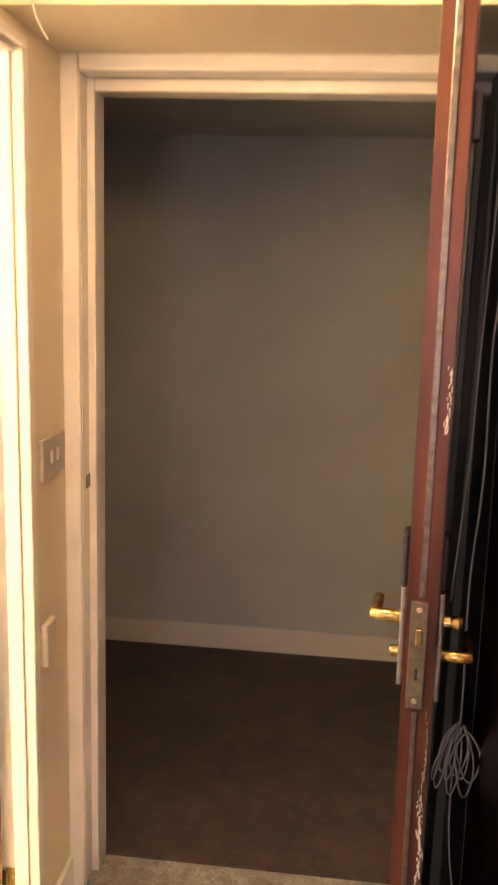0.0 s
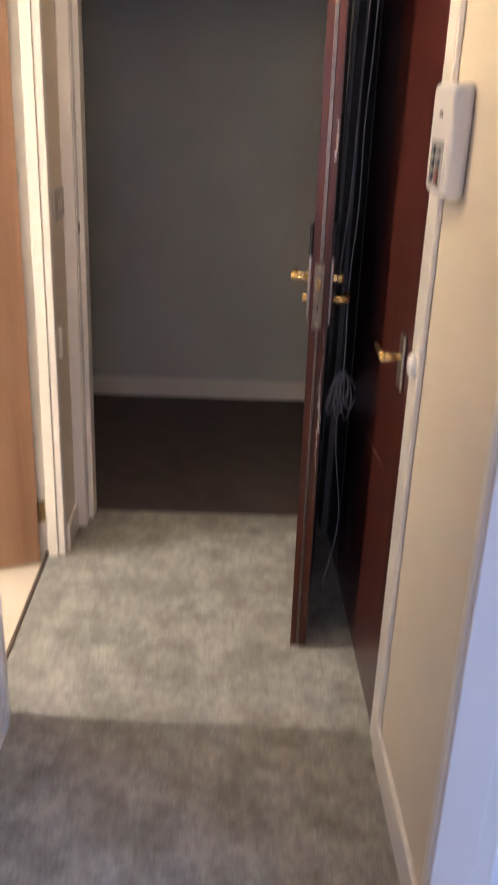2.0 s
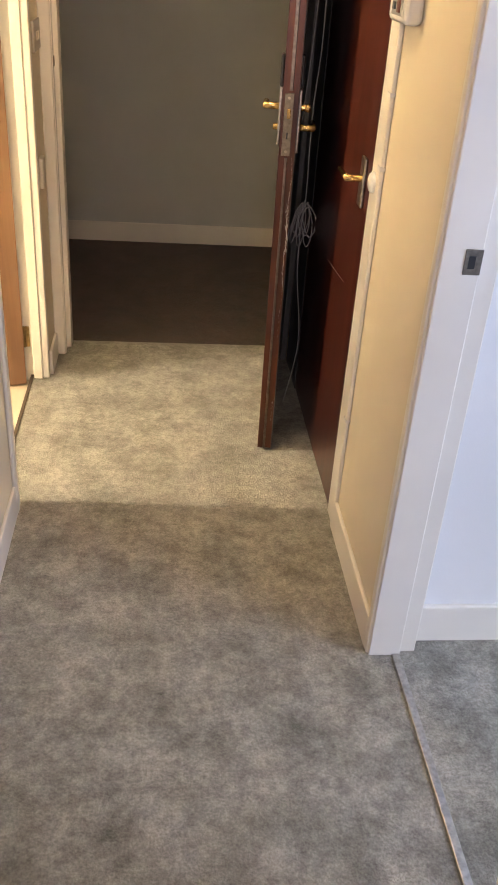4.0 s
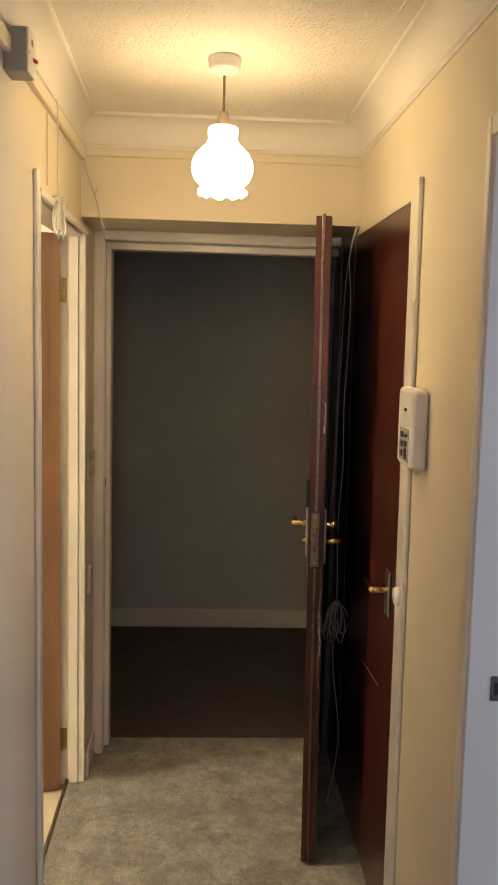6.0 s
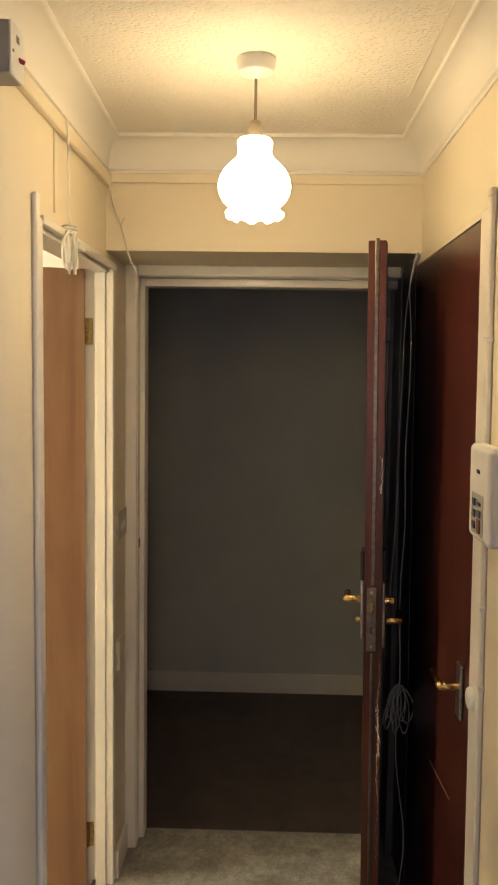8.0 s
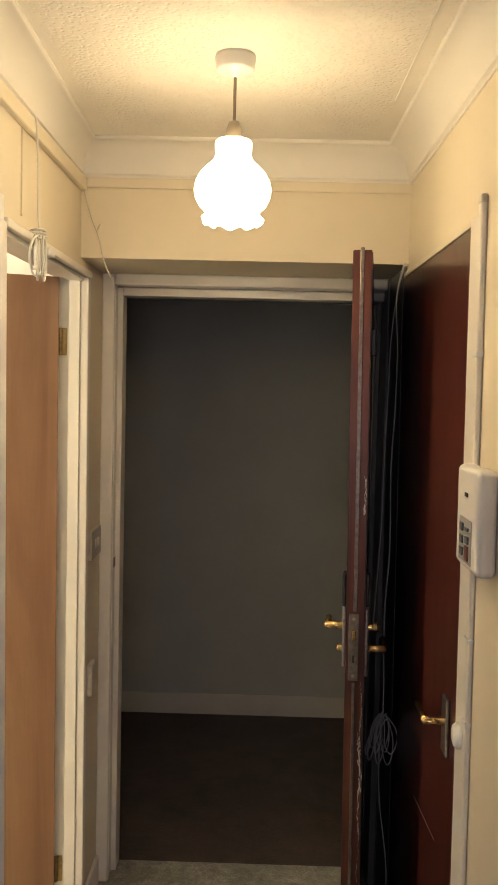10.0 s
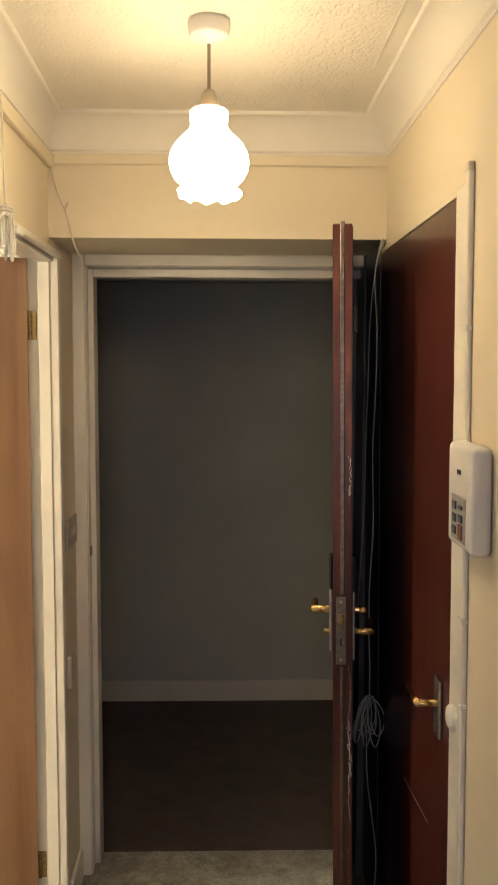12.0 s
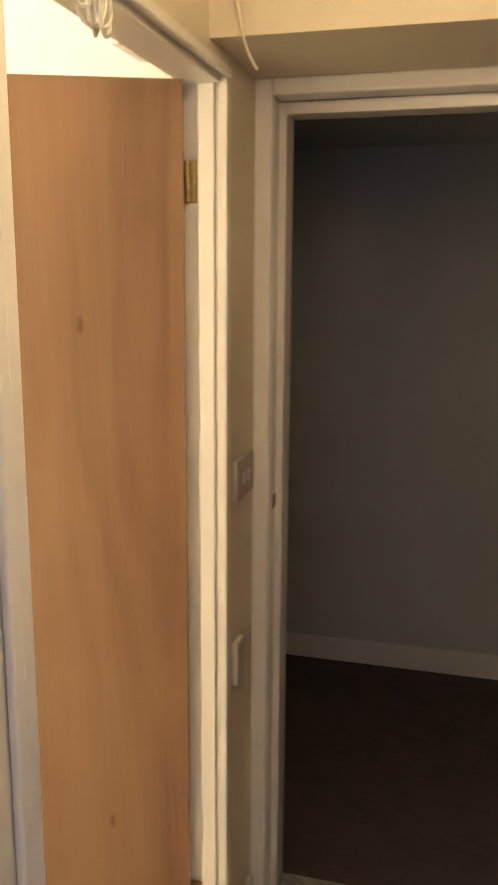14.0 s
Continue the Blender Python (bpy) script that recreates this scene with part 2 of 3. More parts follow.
def lathe(profile, seg=48, wave=None):
    """A turned body about z from (radius, height) pairs; wave(angle, i) may shift a point (dr, dz)."""
    bm = bmesh.new()
    rings = []
    for i, (r, z) in enumerate(profile):
        ring = []
        for k in range(seg):
            a = 2 * math.pi * k / seg
            dr, dz = wave(a, i) if wave else (0, 0)
            ring.append(bm.verts.new(((r + dr) * math.cos(a), (r + dr) * math.sin(a), z + dz)))
        rings.append(ring)
    for a, b in zip(rings, rings[1:]):
        for k in range(seg):
            bm.faces.new((a[k], a[(k + 1) % seg], b[(k + 1) % seg], b[k]))
    return bm


def rod(radius, length, seg=20, bevel=0.0):
    """A capped rod along z from 0 to length with eased ends."""
    e = bevel or radius * 0.15
    return lathe([(0.0001, 0), (radius - e, 0), (radius, e), (radius, length - e), (radius - e, length), (0.0001, length)], seg)


def tube(points, radius, mat, name, parent=None, label="", closed=False):
    """A cable along points, as a mesh."""
    cu = bpy.data.curves.new(name, "CURVE")
    cu.dimensions, cu.bevel_depth, cu.bevel_resolution, cu.resolution_u = "3D", radius, 3, 6
    sp = cu.splines.new("NURBS")
    sp.points.add(len(points) - 1)
    for p, c in zip(sp.points, points):
        p.co = (*c, 1)
    sp.use_endpoint_u, sp.order_u, sp.use_cyclic_u = True, 4, closed
    tmp = bpy.data.objects.new(name + "_curve", cu)
    scene.collection.objects.link(tmp)
    me = bpy.data.meshes.new_from_object(tmp.evaluated_get(bpy.context.evaluated_depsgraph_get()))
    bpy.data.objects.remove(tmp)
    bpy.data.curves.remove(cu)
    me.materials.clear()
    me.materials.append(mat)
    ob = new(name, me)
    if parent:
        ob.parent = parent
    if label:
        ob["label"] = label
    return smooth(ob)


def structure(name, bm, mat, label, category):
    return tagged(link_mesh(name, bm, mat), label, category, kind="structure")


# ---- plan ----
XL, XR = -0.42, 0.50          # hall walls
YB = -2.60                    # behind the walker
YS = 1.56                     # lintel face
ZS = 2.00                     # soffit
ZC = 2.31                     # ceiling
YF = 1.875                    # front of the entrance frame
YR = 1.945                    # rebate of the entrance frame
YC0, YC1, ZCC = 2.02, 3.335, 2.06   # corridor
LY0, LY1, LZ = 0.852, 1.697, 1.968    # kitchen doorway, rough
RY0, RY1, RZ = 0.834, 1.622, 1.972     # red door
DY0, DY1, DZ = -0.52, 0.250, 1.995    # day-room doorway

# ---- structure: floors ----
structure("floor_hall", box(-0.478, 0.562, YB, 2.010, -0.06, 0.0), M_CARPET, "worn grey cut-pile carpet in the hall", "carpet")
structure("floor_corridor", box(-3.0, 3.0, 2.012, YC1, -0.06, -0.002), M_BROWN, "dark brown carpet in the shared corridor", "carpet")
structure("floor_kitchen", box(-2.6, -0.49, 0.0, 1.90, -0.09, -0.024), M_VINYL, "cream sheet vinyl kitchen floor", "floor")
structure("floor_room", box(0.582, 3.3, YB, 0.300, -0.06, 0.0), M_CARPET, "grey carpet in the daylit room", "carpet")

# ---- structure: walls ----
structure("wall_west", boxes([
    (-0.52, XL, YB, LY0, -0.06, ZC), (-0.52, XL, LY0, LY1, LZ, ZC), (-0.52, XL, LY1, YC0, -0.06, ZC)]),
    M_WALL, "cream painted hall wall with a kitchen doorway", "wall")
structure("wall_east", boxes([
    (XR, 0.60, YB, DY0, -0.06, ZC), (XR, 0.60, DY0, DY1, DZ, ZC), (XR, 0.60, DY1, RY0, -0.06, ZC),
    (XR, 0.60, RY0, RY1, RZ, ZC), (XR, 0.60, RY1, YC0, -0.06, ZC)]),
    M_WALL, "cream painted hall wall with two doorways", "wall")
structure("wall_lintel", box(XL, XR + 0.05, YS, YC0, ZS, ZC), M_WALL, "deep cream lintel over the entrance door", "wall")
# unseen end wall; its opening is made for the added rear light
structure("wall_south", boxes([(-0.52, -0.32, YB - 0.1, YB, -0.06, ZC), (0.40, 0.60, YB - 0.1, YB, -0.06, ZC),
                               (-0.32, 0.40, YB - 0.1, YB, -0.06, 0.88), (-0.32, 0.40, YB - 0.1, YB, 2.02, ZC)]), M_WALL, "unseen cream end wall with an added window", "wall")
structure("wall_corridor_near", boxes([(-3.0, -0.52, YC0 - 0.018, YC0, -0.06, ZC), (0.60, 3.0, YC0 - 0.1, YC0, -0.06, ZC)]),
          M_GREY, "grey painted corridor wall", "wall")
structure("wall_corridor_far", box(-3.0, 3.0, YC1, YC1 + 0.1, -0.06, ZC), M_GREY, "plain grey painted corridor wall", "wall")
structure("wall_corridor_ends", boxes([(-3.1, -3.0, YC0 - 0.1, YC1 + 0.1, -0.06, ZC), (3.0, 3.1, YC0 - 0.1, YC1 + 0.1, -0.06, ZC)]),
          M_GREY, "grey painted corridor end walls", "wall")
structure("wall_kitchen", boxes([
    (-2.7, -2.6, -0.1, 2.0, -0.06, ZC), (-2.6, -0.52, 1.90, 1.99, -0.06, ZC), (-2.6, -0.52, -0.1, 0.0, -0.06, ZC)]),
    M_KITCHEN, "pale painted kitchen walls", "wall")
structure("wall_room_north", box(0.60, 3.4, 0.300, 0.435, -0.06, ZC), M_ROOM, "white wall of the daylit room", "wall")
structure("wall_room_south", box(0.60, 3.4, YB - 0.1, YB, -0.06, ZC), M_ROOM, "white wall of the daylit room", "wall")
WY0, WY1, WZ0, WZ1 = -2.1, -0.6, 0.88, 2.05
structure("wall_room_east", boxes([
    (3.3, 3.4, YB, WY0, -0.06, ZC), (3.3, 3.4, WY1, 0.300, -0.06, ZC),
    (3.3, 3.4, WY0, WY1, -0.06, WZ0), (3.3, 3.4, WY0, WY1, WZ1, ZC)]), M_ROOM, "white room wall with a window", "wall")

# ---- structure: ceilings ----
structure("ceiling_hall", box(XL, XR, YB, YS, ZC, ZC + 0.08), M_ARTEX, "stippled plaster hall ceiling", "ceiling")
structure("ceiling_corridor", box(-3.0, 3.0, YC0, YC1, ZCC, ZCC + 0.08), M_GREY, "low painted corridor ceiling", "ceiling")
structure("ceiling_kitchen", box(-2.6, -0.52, 0.0, 1.90, ZC, ZC + 0.08), M_KITCHEN, "pale kitchen ceiling", "ceiling")
structure("ceiling_room", box(0.60, 3.3, YB, 0.300, ZC, ZC + 0.08), M_ROOM, "white room ceiling", "ceiling")
structure("kitchen_bulkhead", box(-0.69, -0.522, 1.74, 1.898, 2.050, ZC - 0.002, 0.004), M_ROOM, "boxed-in white bulkhead under the kitchen ceiling", "bulkhead")


def coving(name, inward, start, end, drop, reach, mitre, label, spread=0.0):
    """A concave plaster cove along a wall; inward: unit vector away from the wall; spread: how much wider it starts than it ends."""
    bm = bmesh.new()
    s, e, n = Vector(start), Vector(end), Vector(inward)
    run = (e - s).normalized()
    prof = [(0.0, -drop), (0.003, -drop), (0.004, -drop + 0.006)]
    for k in range(19):
        a = math.pi / 2 * k / 18
        prof.append((0.010 + (reach - 0.016) * (1 - math.cos(a)), -drop + 0.010 + (drop - 0.020) * math.sin(a)))
    prof += [(reach - 0.005, -0.010), (reach, -0.009), (reach + 0.003, -0.005), (reach + 0.003, 0.0), (0.0, 0.0)]
    ends = []
    for at, k, wide in ((s, mitre[0], 1 + spread / reach), (e, -mitre[1], 1.0)):
        ends.append([bm.verts.new(at + n * u * wide + Vector((0, 0, w)) + run * u * k) for u, w in prof])
    for i in range(len(prof)):
        j = (i + 1) % len(prof)
        bm.faces.new((ends[0][i], ends[0][j], ends[1][j], ends[1][i]))
    bm.faces.new(ends[0])
    bm.faces.new(ends[1][::-1])
    bmesh.ops.recalc_face_normals(bm, faces=bm.faces)
    for f in bm.faces:
        f.smooth = True
    for e in bm.edges:
        e.smooth = len(e.link_faces) == 2 and e.calc_face_angle() < 0.35
    return structure(name, bm, M_COVE, label, "coving")


coving("coving_west", (1, 0, 0), (XL, YB, ZC), (XL, YS, ZC), 0.095, 0.050, (0.0, 0.080 / 0.050), "smooth white concave plaster coving", 0.105)
coving("coving_east", (-1, 0, 0), (XR, YB, ZC), (XR, YS, ZC), 0.095, 0.070, (0.0, 0.080 / 0.070), "smooth white concave plaster coving")
coving("coving_north", (0, -1, 0), (XL, YS, ZC), (XR, YS, ZC), 0.092, 0.080, (0.050 / 0.080, 0.070 / 0.080), "smooth white concave plaster coving")
structure("trim_picture_rail_west", boxes([(XL, XL + 0.016, YB, YS, 2.180, 2.2152)], 0.004), M_WALL, "cream painted rail under the coving", "rail")
structure("trim_picture_rail_north", boxes([(XL + 0.016, XR, YS - 0.010, YS, 2.190, 2.2178)], 0.003), M_WALL, "cream painted rail under the coving", "rail")
structure("trim_ceiling_bead", boxes([(XR - 0.124, XR - 0.120, YB, YS - 0.4, ZC - 0.003, ZC)], 0.001), M_COVE, "fine plaster bead along the ceiling", "bead")


# ---- skirtings ----
def skirting(name, x0, x1, y0, y1, h, mat=M_GLOSS, label="white gloss skirting board"):
    structure(name, boxes([(x0, x1, y0, y1, -0.01, h)], 0.004), mat, label, "skirting")


skirting("baseboard_west", XL, XL + 0.010, YB, 0.838, 0.095)
skirting("baseboard_west_reveal", XL, XL + 0.012, 1.70, YF, 0.095)
skirting("baseboard_east", XR - 0.012, XR, 0.270, 0.768, 0.095)
skirting("baseboard_east_rear", XR - 0.012, XR, YB, DY0 - 0.06, 0.095)
skirting("baseboard_corridor", -3.0, 3.0, YC1 - 0.015, YC1, 0.10)
skirting("baseboard_room", 0.62, 3.3, 0.285, 0.300, 0.11)

# ---- thresholds ----
structure("trim_kitchen_threshold", boxes([(-0.490, -0.478, LY0, LY1, -0.02, 0.004)], 0.002), M_STRIP, "dark floor strip in the kitchen doorway", "threshold")
structure("trim_room_threshold", boxes([(0.562, 0.582, DY0, DY1, -0.02, 0.006)], 0.003), M_STEEL, "bright metal carpet bar in the doorway", "threshold")

# ---- kitchen doorway frame ----
kf = thing("door_frame_1", (0, 0, 0), "white gloss frame of the kitchen doorway", "door frame", kind="structure")
part("jamb", box(-0.525, -0.415, LY0, LY0 + 0.015, 0, LZ, 0.002), M_GLOSS, kf)
part("jamb", box(-0.525, -0.475, LY1 - 0.012, LY1, -0.02, LZ, 0.002), M_GLOSS, kf)
part("head", box(-0.525, -0.415, LY0 + 0.015, LY1 - 0.012, LZ - 0.008, LZ, 0.002), M_GLOSS, kf)
part("door_stop", box(-0.475, -0.443, 1.660, LY1, 0, LZ - 0.008, 0.002), M_GLOSS, kf)
part("door_stop", box(-0.478, -0.43, LY0 + 0.015, LY0 + 0.027, 0, LZ - 0.008, 0.002), M_GLOSS, kf)
part("door_stop", box(-0.478, -0.43, LY0 + 0.027, 1.660, LZ - 0.020, LZ - 0.008, 0.002), M_GLOSS, kf)
part("architrave", box(-0.443, XL + 0.0015, 1.666, LY1 + 0.001, 0, 1.965, 0.004), M_GLOSS, kf)
part("architrave", box(XL, XL + 0.010, 0.832, LY0 + 0.006, 0, 1.965, 0.003), M_GLOSS, kf)
part("architrave", box(XL, XL + 0.012, LY0 + 0.006, 1.666, LZ - 0.012, LZ + 0.006, 0.003), M_GLOSS, kf)
bead = tagged(link_mesh("trim_bead", box(XL, XL + 0.013, 0.806, 0.832, 0.0, 2.011, 0.006, 4), M_GLOSS),
              "rounded white gloss edge bead beside the kitchen doorway", "trim", kind="structure")


# ---- kitchen door ----
def hinge(z, parent):
    h = part("hinge", boxes([(0.0, 0.015, -0.002, 0.003, z - 0.04, z + 0.04)], 0.001), M_HINGE, parent, "brass butt hinge")
    kn = part("knuckle", rod(0.006, 0.08, 14), M_HINGE, h)
    kn.location = (-0.004, -0.004, z - 0.04)


kd_angle = 21.0
kd = thing("door_1", pose(-0.502, 1.652, 0, 0, 0, kd_angle), "plywood veneer kitchen door standing open into the kitchen", "door", kind="structure")
part("leaf", box(-0.762, 0.0, 0.0, 0.036, -0.018, 1.957, 0.002), M_VENEER, kd)
kh = thing("hinge_set", (-0.500, 1.684, 0), "brass butt hinges on the kitchen door frame", "hinge", kind="structure")
for hz in (0.160, 1.772):
    hinge(hz, kh)

# ---- entrance frame ----
ef = thing("door_frame_2", (0, 0, 0), "white gloss rebated frame of the entrance door", "door frame", kind="structure")
part("jamb", box(XL, -0.380, YF, YR, 0, ZS, 0.006, 3), M_GLOSS, ef)
# hinge side: shade put into the paint of jamb and stop
part("jamb", box(0.480, XR + 0.004, YF, YC0, 0, ZS, 0.004), M_SHADEPAINT, ef, "white hinge jamb with its shade painted grey")
part("head", box(-0.380, 0.480, YF, YR, 1.964, ZS, 0.006, 3), M_GLOSS, ef)
part("door_stop", box(XL, -0.364, YR, YC0, 0, 1.964, 0.003), M_GLOSS, ef)
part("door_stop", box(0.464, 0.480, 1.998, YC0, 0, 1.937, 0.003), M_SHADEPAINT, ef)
part("door_stop", box(-0.364, 0.480, YR, YC0, 1.937, 1.964, 0.003), M_GLOSS, ef)
part("bead", box(-0.3805, -0.3785, YF + 0.012, YF + 0.016, 0, 1.960, 0.0006), M_GLOSS, ef)
part("strike_plate", boxes([(-0.3805, -0.3785, 1.912, 1.943, 1.050, 1.082)], 0.0006), M_OLDBRASS, ef, "tarnished brass strike plate")

# ---- entrance door leaf, standing open ----
# local frame: hinge at the origin, leaf along -y, hall face towards +x
ed = thing("door_2", pose(0.475, 1.990, 0, 0, -0.73, -7.7), "dark red varnished entrance door standing open into the hall", "door", kind="structure")
LW = 0.825
# thin sheet added to darken the shaded face of the leaf
part("shade_face", box(0.0, 0.002, -LW + 0.004, -0.004, 0.016, 1.973, 0.0005), M_SHADEWOOD, ed, "inner face of the door, darkened for shade")
part("leaf", box(-0.044, 0.0, -LW, 0.0, 0.010, 1.978, 0.003), M_MAHOGANY, ed)
part("lipping", box(-0.0438, -0.0002, -LW - 0.0012, -LW + 0.001, 0.012, 1.976, 0.0005), M_LIPPING, ed, "glossy red hardwood edge lipping")
part("edge_strip", boxes([(-0.027, -0.017, -LW - 0.0035, -LW + 0.01, 1.128, 1.983)], 0.0015), M_STRIPMETAL, ed, "grey metal sealing strip in the door edge")
part("edge_strip", boxes([(-0.027, -0.019, -LW - 0.0035, -LW + 0.01, 0.012, 0.955)], 0.0015), M_STRIPMETAL, ed, "grey metal sealing strip in the door edge")
lock = part("lock_plate", boxes([(-0.037, -0.013, -LW - 0.0045, -LW + 0.01, 0.960, 1.122)], 0.001), M_OLDBRASS, ed, "worn metal mortice lock plate")
part("latch", boxes([(-0.029, -0.019, -LW - 0.011, -LW, 1.058, 1.084)], 0.002), M_BRASS, lock, "brass latch bolt")
for sz in (0.972, 1.110):
    sc = part("screw", rod(0.004, 0.002, 12, 0.0005), M_HOLDER, lock)
    sc.matrix_basis = pose(-0.025, -LW - 0.0038, sz, 90)
part("keyhole", boxes([(-0.027, -0.023, -LW - 0.0052, -LW, 1.004, 1.022)], 0.001), M_BLACK, lock)


def lever(parent, side, plate_mat, y0, z0, z1, zl, reach):
    """A lever on a long back plate; side: -1 or 1 along x."""
    x = 0.0 if side > 0 else -0.044
    xa, xb = sorted((x, x + side * 0.009))
    pl = part("back_plate", boxes([(xa, xb, y0, y0 + 0.042, z0, z1)], 0.003), plate_mat, parent, "long metal handle plate")
    hd = part("lever", rod(0.009, 0.042, 18), M_BRASS, pl, "polished brass lever")
    hd.matrix_basis = pose(x + side * 0.006, y0 + 0.021, zl, 0, 90 * side, 0)
    smooth(hd)
    grip = part("grip", rod(0.0085, reach, 18, 0.004), M_BRASS, pl)
    grip.matrix_basis = pose(x + side * 0.045, y0 + 0.014, zl, -90, 0, 0)
    smooth(grip)


lever(ed, -1, M_STEEL, -LW + 0.012, 0.985, 1.135, 1.083, 0.075)
lever(ed, 1, M_STEEL, -LW + 0.012, 0.965, 1.130, 1.030, 0.09)
kb = part("thumb_turn", lathe([(0.0001, 0.03), (0.009, 0.03), (0.012, 0.026), (0.008, 0.014), (0.008, 0.0)], 20), M_BRASS, ed, "brass thumb turn")
kb.matrix_basis = pose(0.004, -LW + 0.033, 1.082, 0, 90, 0)
part("escutcheon", boxes([(-0.054, -0.044, -LW + 0.010, -LW + 0.05, 1.135, 1.215)], 0.004), M_BLACK, ed, "black cover plate")
part("escutcheon", boxes([(0.0, 0.010, -LW + 0.010, -LW + 0.05, 1.135, 1.215)], 0.004), M_BLACK, ed, "black cover plate")
part("bracket", boxes([(0.002, 0.013, -LW + 0.012, -LW + 0.034, 1.735, 1.795)], 0.002), M_BLACK, ed, "small black metal bracket")
part("cylinder", lathe([(0.0001, 0.013), (0.0075, 0.013), (0.0085, 0.011), (0.0085, 0.0)], 18), M_BRASS, ed, "small brass lock cylinder").matrix_basis = pose(-0.052, -LW + 0.030, 1.030, 0, -90, 0)
for z0, z1, n, wide in ((1.36, 1.45, 30, 0.9), (0.69, 0.82, 70, 0.95), (0.82, 0.89, 18, 0.5), (0.58, 0.69, 30, 0.6), (0.89, 0.955, 12, 0.4), (0.40, 0.58, 16, 0.4), (0.12, 0.20, 7, 0.7)):
    bm = bmesh.new()
    for k in range(n):
        cz = z0 + (z1 - z0) * (k + random.uniform(0.1, 0.9)) / n
        cx = -0.0052 + 0.0022 * math.sin(cz * 37) + random.gauss(0, 0.0021) * wide
        h, w, turn = random.uniform(0.0015, 0.0075), random.uniform(0.0005, 0.0017) * wide, random.uniform(-0.3, 0.3)
        ring = []
        for q in range(9):
            a, f = 2 * math.pi * q / 9, random.uniform(0.4, 1.15)
            dx, dz = w * f * math.cos(a), h * f * math.sin(a)
            ring.append((cx + dx + dz * turn * 0.3, cz + dz))
        proud = -LW - 0.0016 - 0.0008 * random.random()
        front = [bm.verts.new((x, proud, z)) for x, z in ring]
        back = [bm.verts.new((x, -LW - 0.0005, z)) for x, z in ring]
        bm.faces.new(front)
        for q in range(9):
            bm.faces.new((front[q], back[q], back[(q + 1) % 9], front[(q + 1) % 9]))
    bmesh.ops.recalc_face_normals(bm, faces=bm.faces)
    part("paint_chip", bm, M_CHIPPED, ed, "chipped patch showing pale wood")

# ---- red cupboard door in the east wall ----
rf = thing("door_frame_3", (0, 0, 0), "white gloss frame of the red inner door", "door frame", kind="structure")
part("architrave", box(XR - 0.008, XR, 0.768, RY0, 0, 1.982, 0.003), M_GLOSS, rf)
# added panel: paints the reveal wall dark where no lamp reaches
part("shade_panel", box(XR - 0.005, XR, RY1 + 0.002, YF - 0.003, 0.0, 1.996, 0.002), M_SHADEWOOD, rf, "added dark panel for the shaded reveal wall")
part("head", box(XR - 0.003, XR + 0.004, RY0, RY1, RZ, RZ + 0.012, 0.002), M_WALL, rf)
rd = thing("door_3", (XR, 0, 0), "closed dark red varnished flush door", "door", kind="structure")
part("leaf", box(-0.004, 0.036, RY0 + 0.003, RY1 - 0.003, 0.008, RZ - 0.004, 0.003), M_MAHOGANY, rd)
rp = part("back_plate", boxes([(-0.012, -0.004, 0.895, 0.943, 0.900, 1.023)], 0.004), M_STEEL, rd, "dull steel handle plate")
nk = part("lever", rod(0.008, 0.045, 18), M_BRASS, rp, "brass lever handle")
nk.matrix_basis = pose(-0.010, 0.919, 0.970, 0, -90, 0)
smooth(nk)
gp = part("grip", lathe([(0.0001, 0), (0.008, 0.0), (0.009, 0.012), (0.006, 0.04), (0.005, 0.10), (0.0001, 0.105)], 18), M_BRASS, rp)
gp.matrix_basis = pose(-0.050, 0.914, 0.972, -90, 0, 0)
smooth(gp)
part("thin_line", boxes([(-0.0050, -0.004, -0.125, 0.125, 0.0, 0.0011)]), M_PALELINE, rd, "long thin pale line").matrix_basis = pose(0, 1.135, 0.650, -5.4, 0, 0)

# ---- daylit room doorway ----
df = thing("door_frame_4", (0, 0, 0), "white gloss frame of the doorway to the daylit room", "door frame", kind="structure")
part("lining", box(XR - 0.006, 0.572, DY1 - 0.014, DY1, 0, DZ, 0.003), M_GLOSS, df)
part("lining", box(0.572, 0.612, DY1 - 0.002, 0.283, 0, DZ, 0.003), M_GLOSS, df)
part("lining", box(XR - 0.006, 0.612, DY0, DY0 + 0.014, 0, DZ, 0.003), M_GLOSS, df)
part("head", box(XR - 0.006, 0.612, DY0 + 0.014, DY1 - 0.014, DZ - 0.014, DZ, 0.003), M_GLOSS, df)
part("architrave", box(XR - 0.012, XR, DY1 - 0.006, DY1 + 0.020, 0, DZ + 0.03, 0.004), M_GLOSS, df)
part("architrave", box(XR - 0.012, XR, DY0 - 0.055, DY0 + 0.006, 0, DZ + 0.03, 0.004), M_GLOSS, df)
part("architrave", box(XR - 0.012, XR, DY0 + 0.006, DY1 - 0.006, DZ - 0.006, DZ + 0.03, 0.004), M_GLOSS, df)
sp = part("strike_plate", boxes([(0.538, 0.571, DY1 - 0.0165, DY1 - 0.013, 0.970, 1.018)], 0.0008), M_STRIPMETAL, df, "dark steel strike plate")
part("latch_hole", boxes([(0.545, 0.558, DY1 - 0.0172, DY1 - 0.014, 0.982, 1.006)]), M_BLACK, sp)

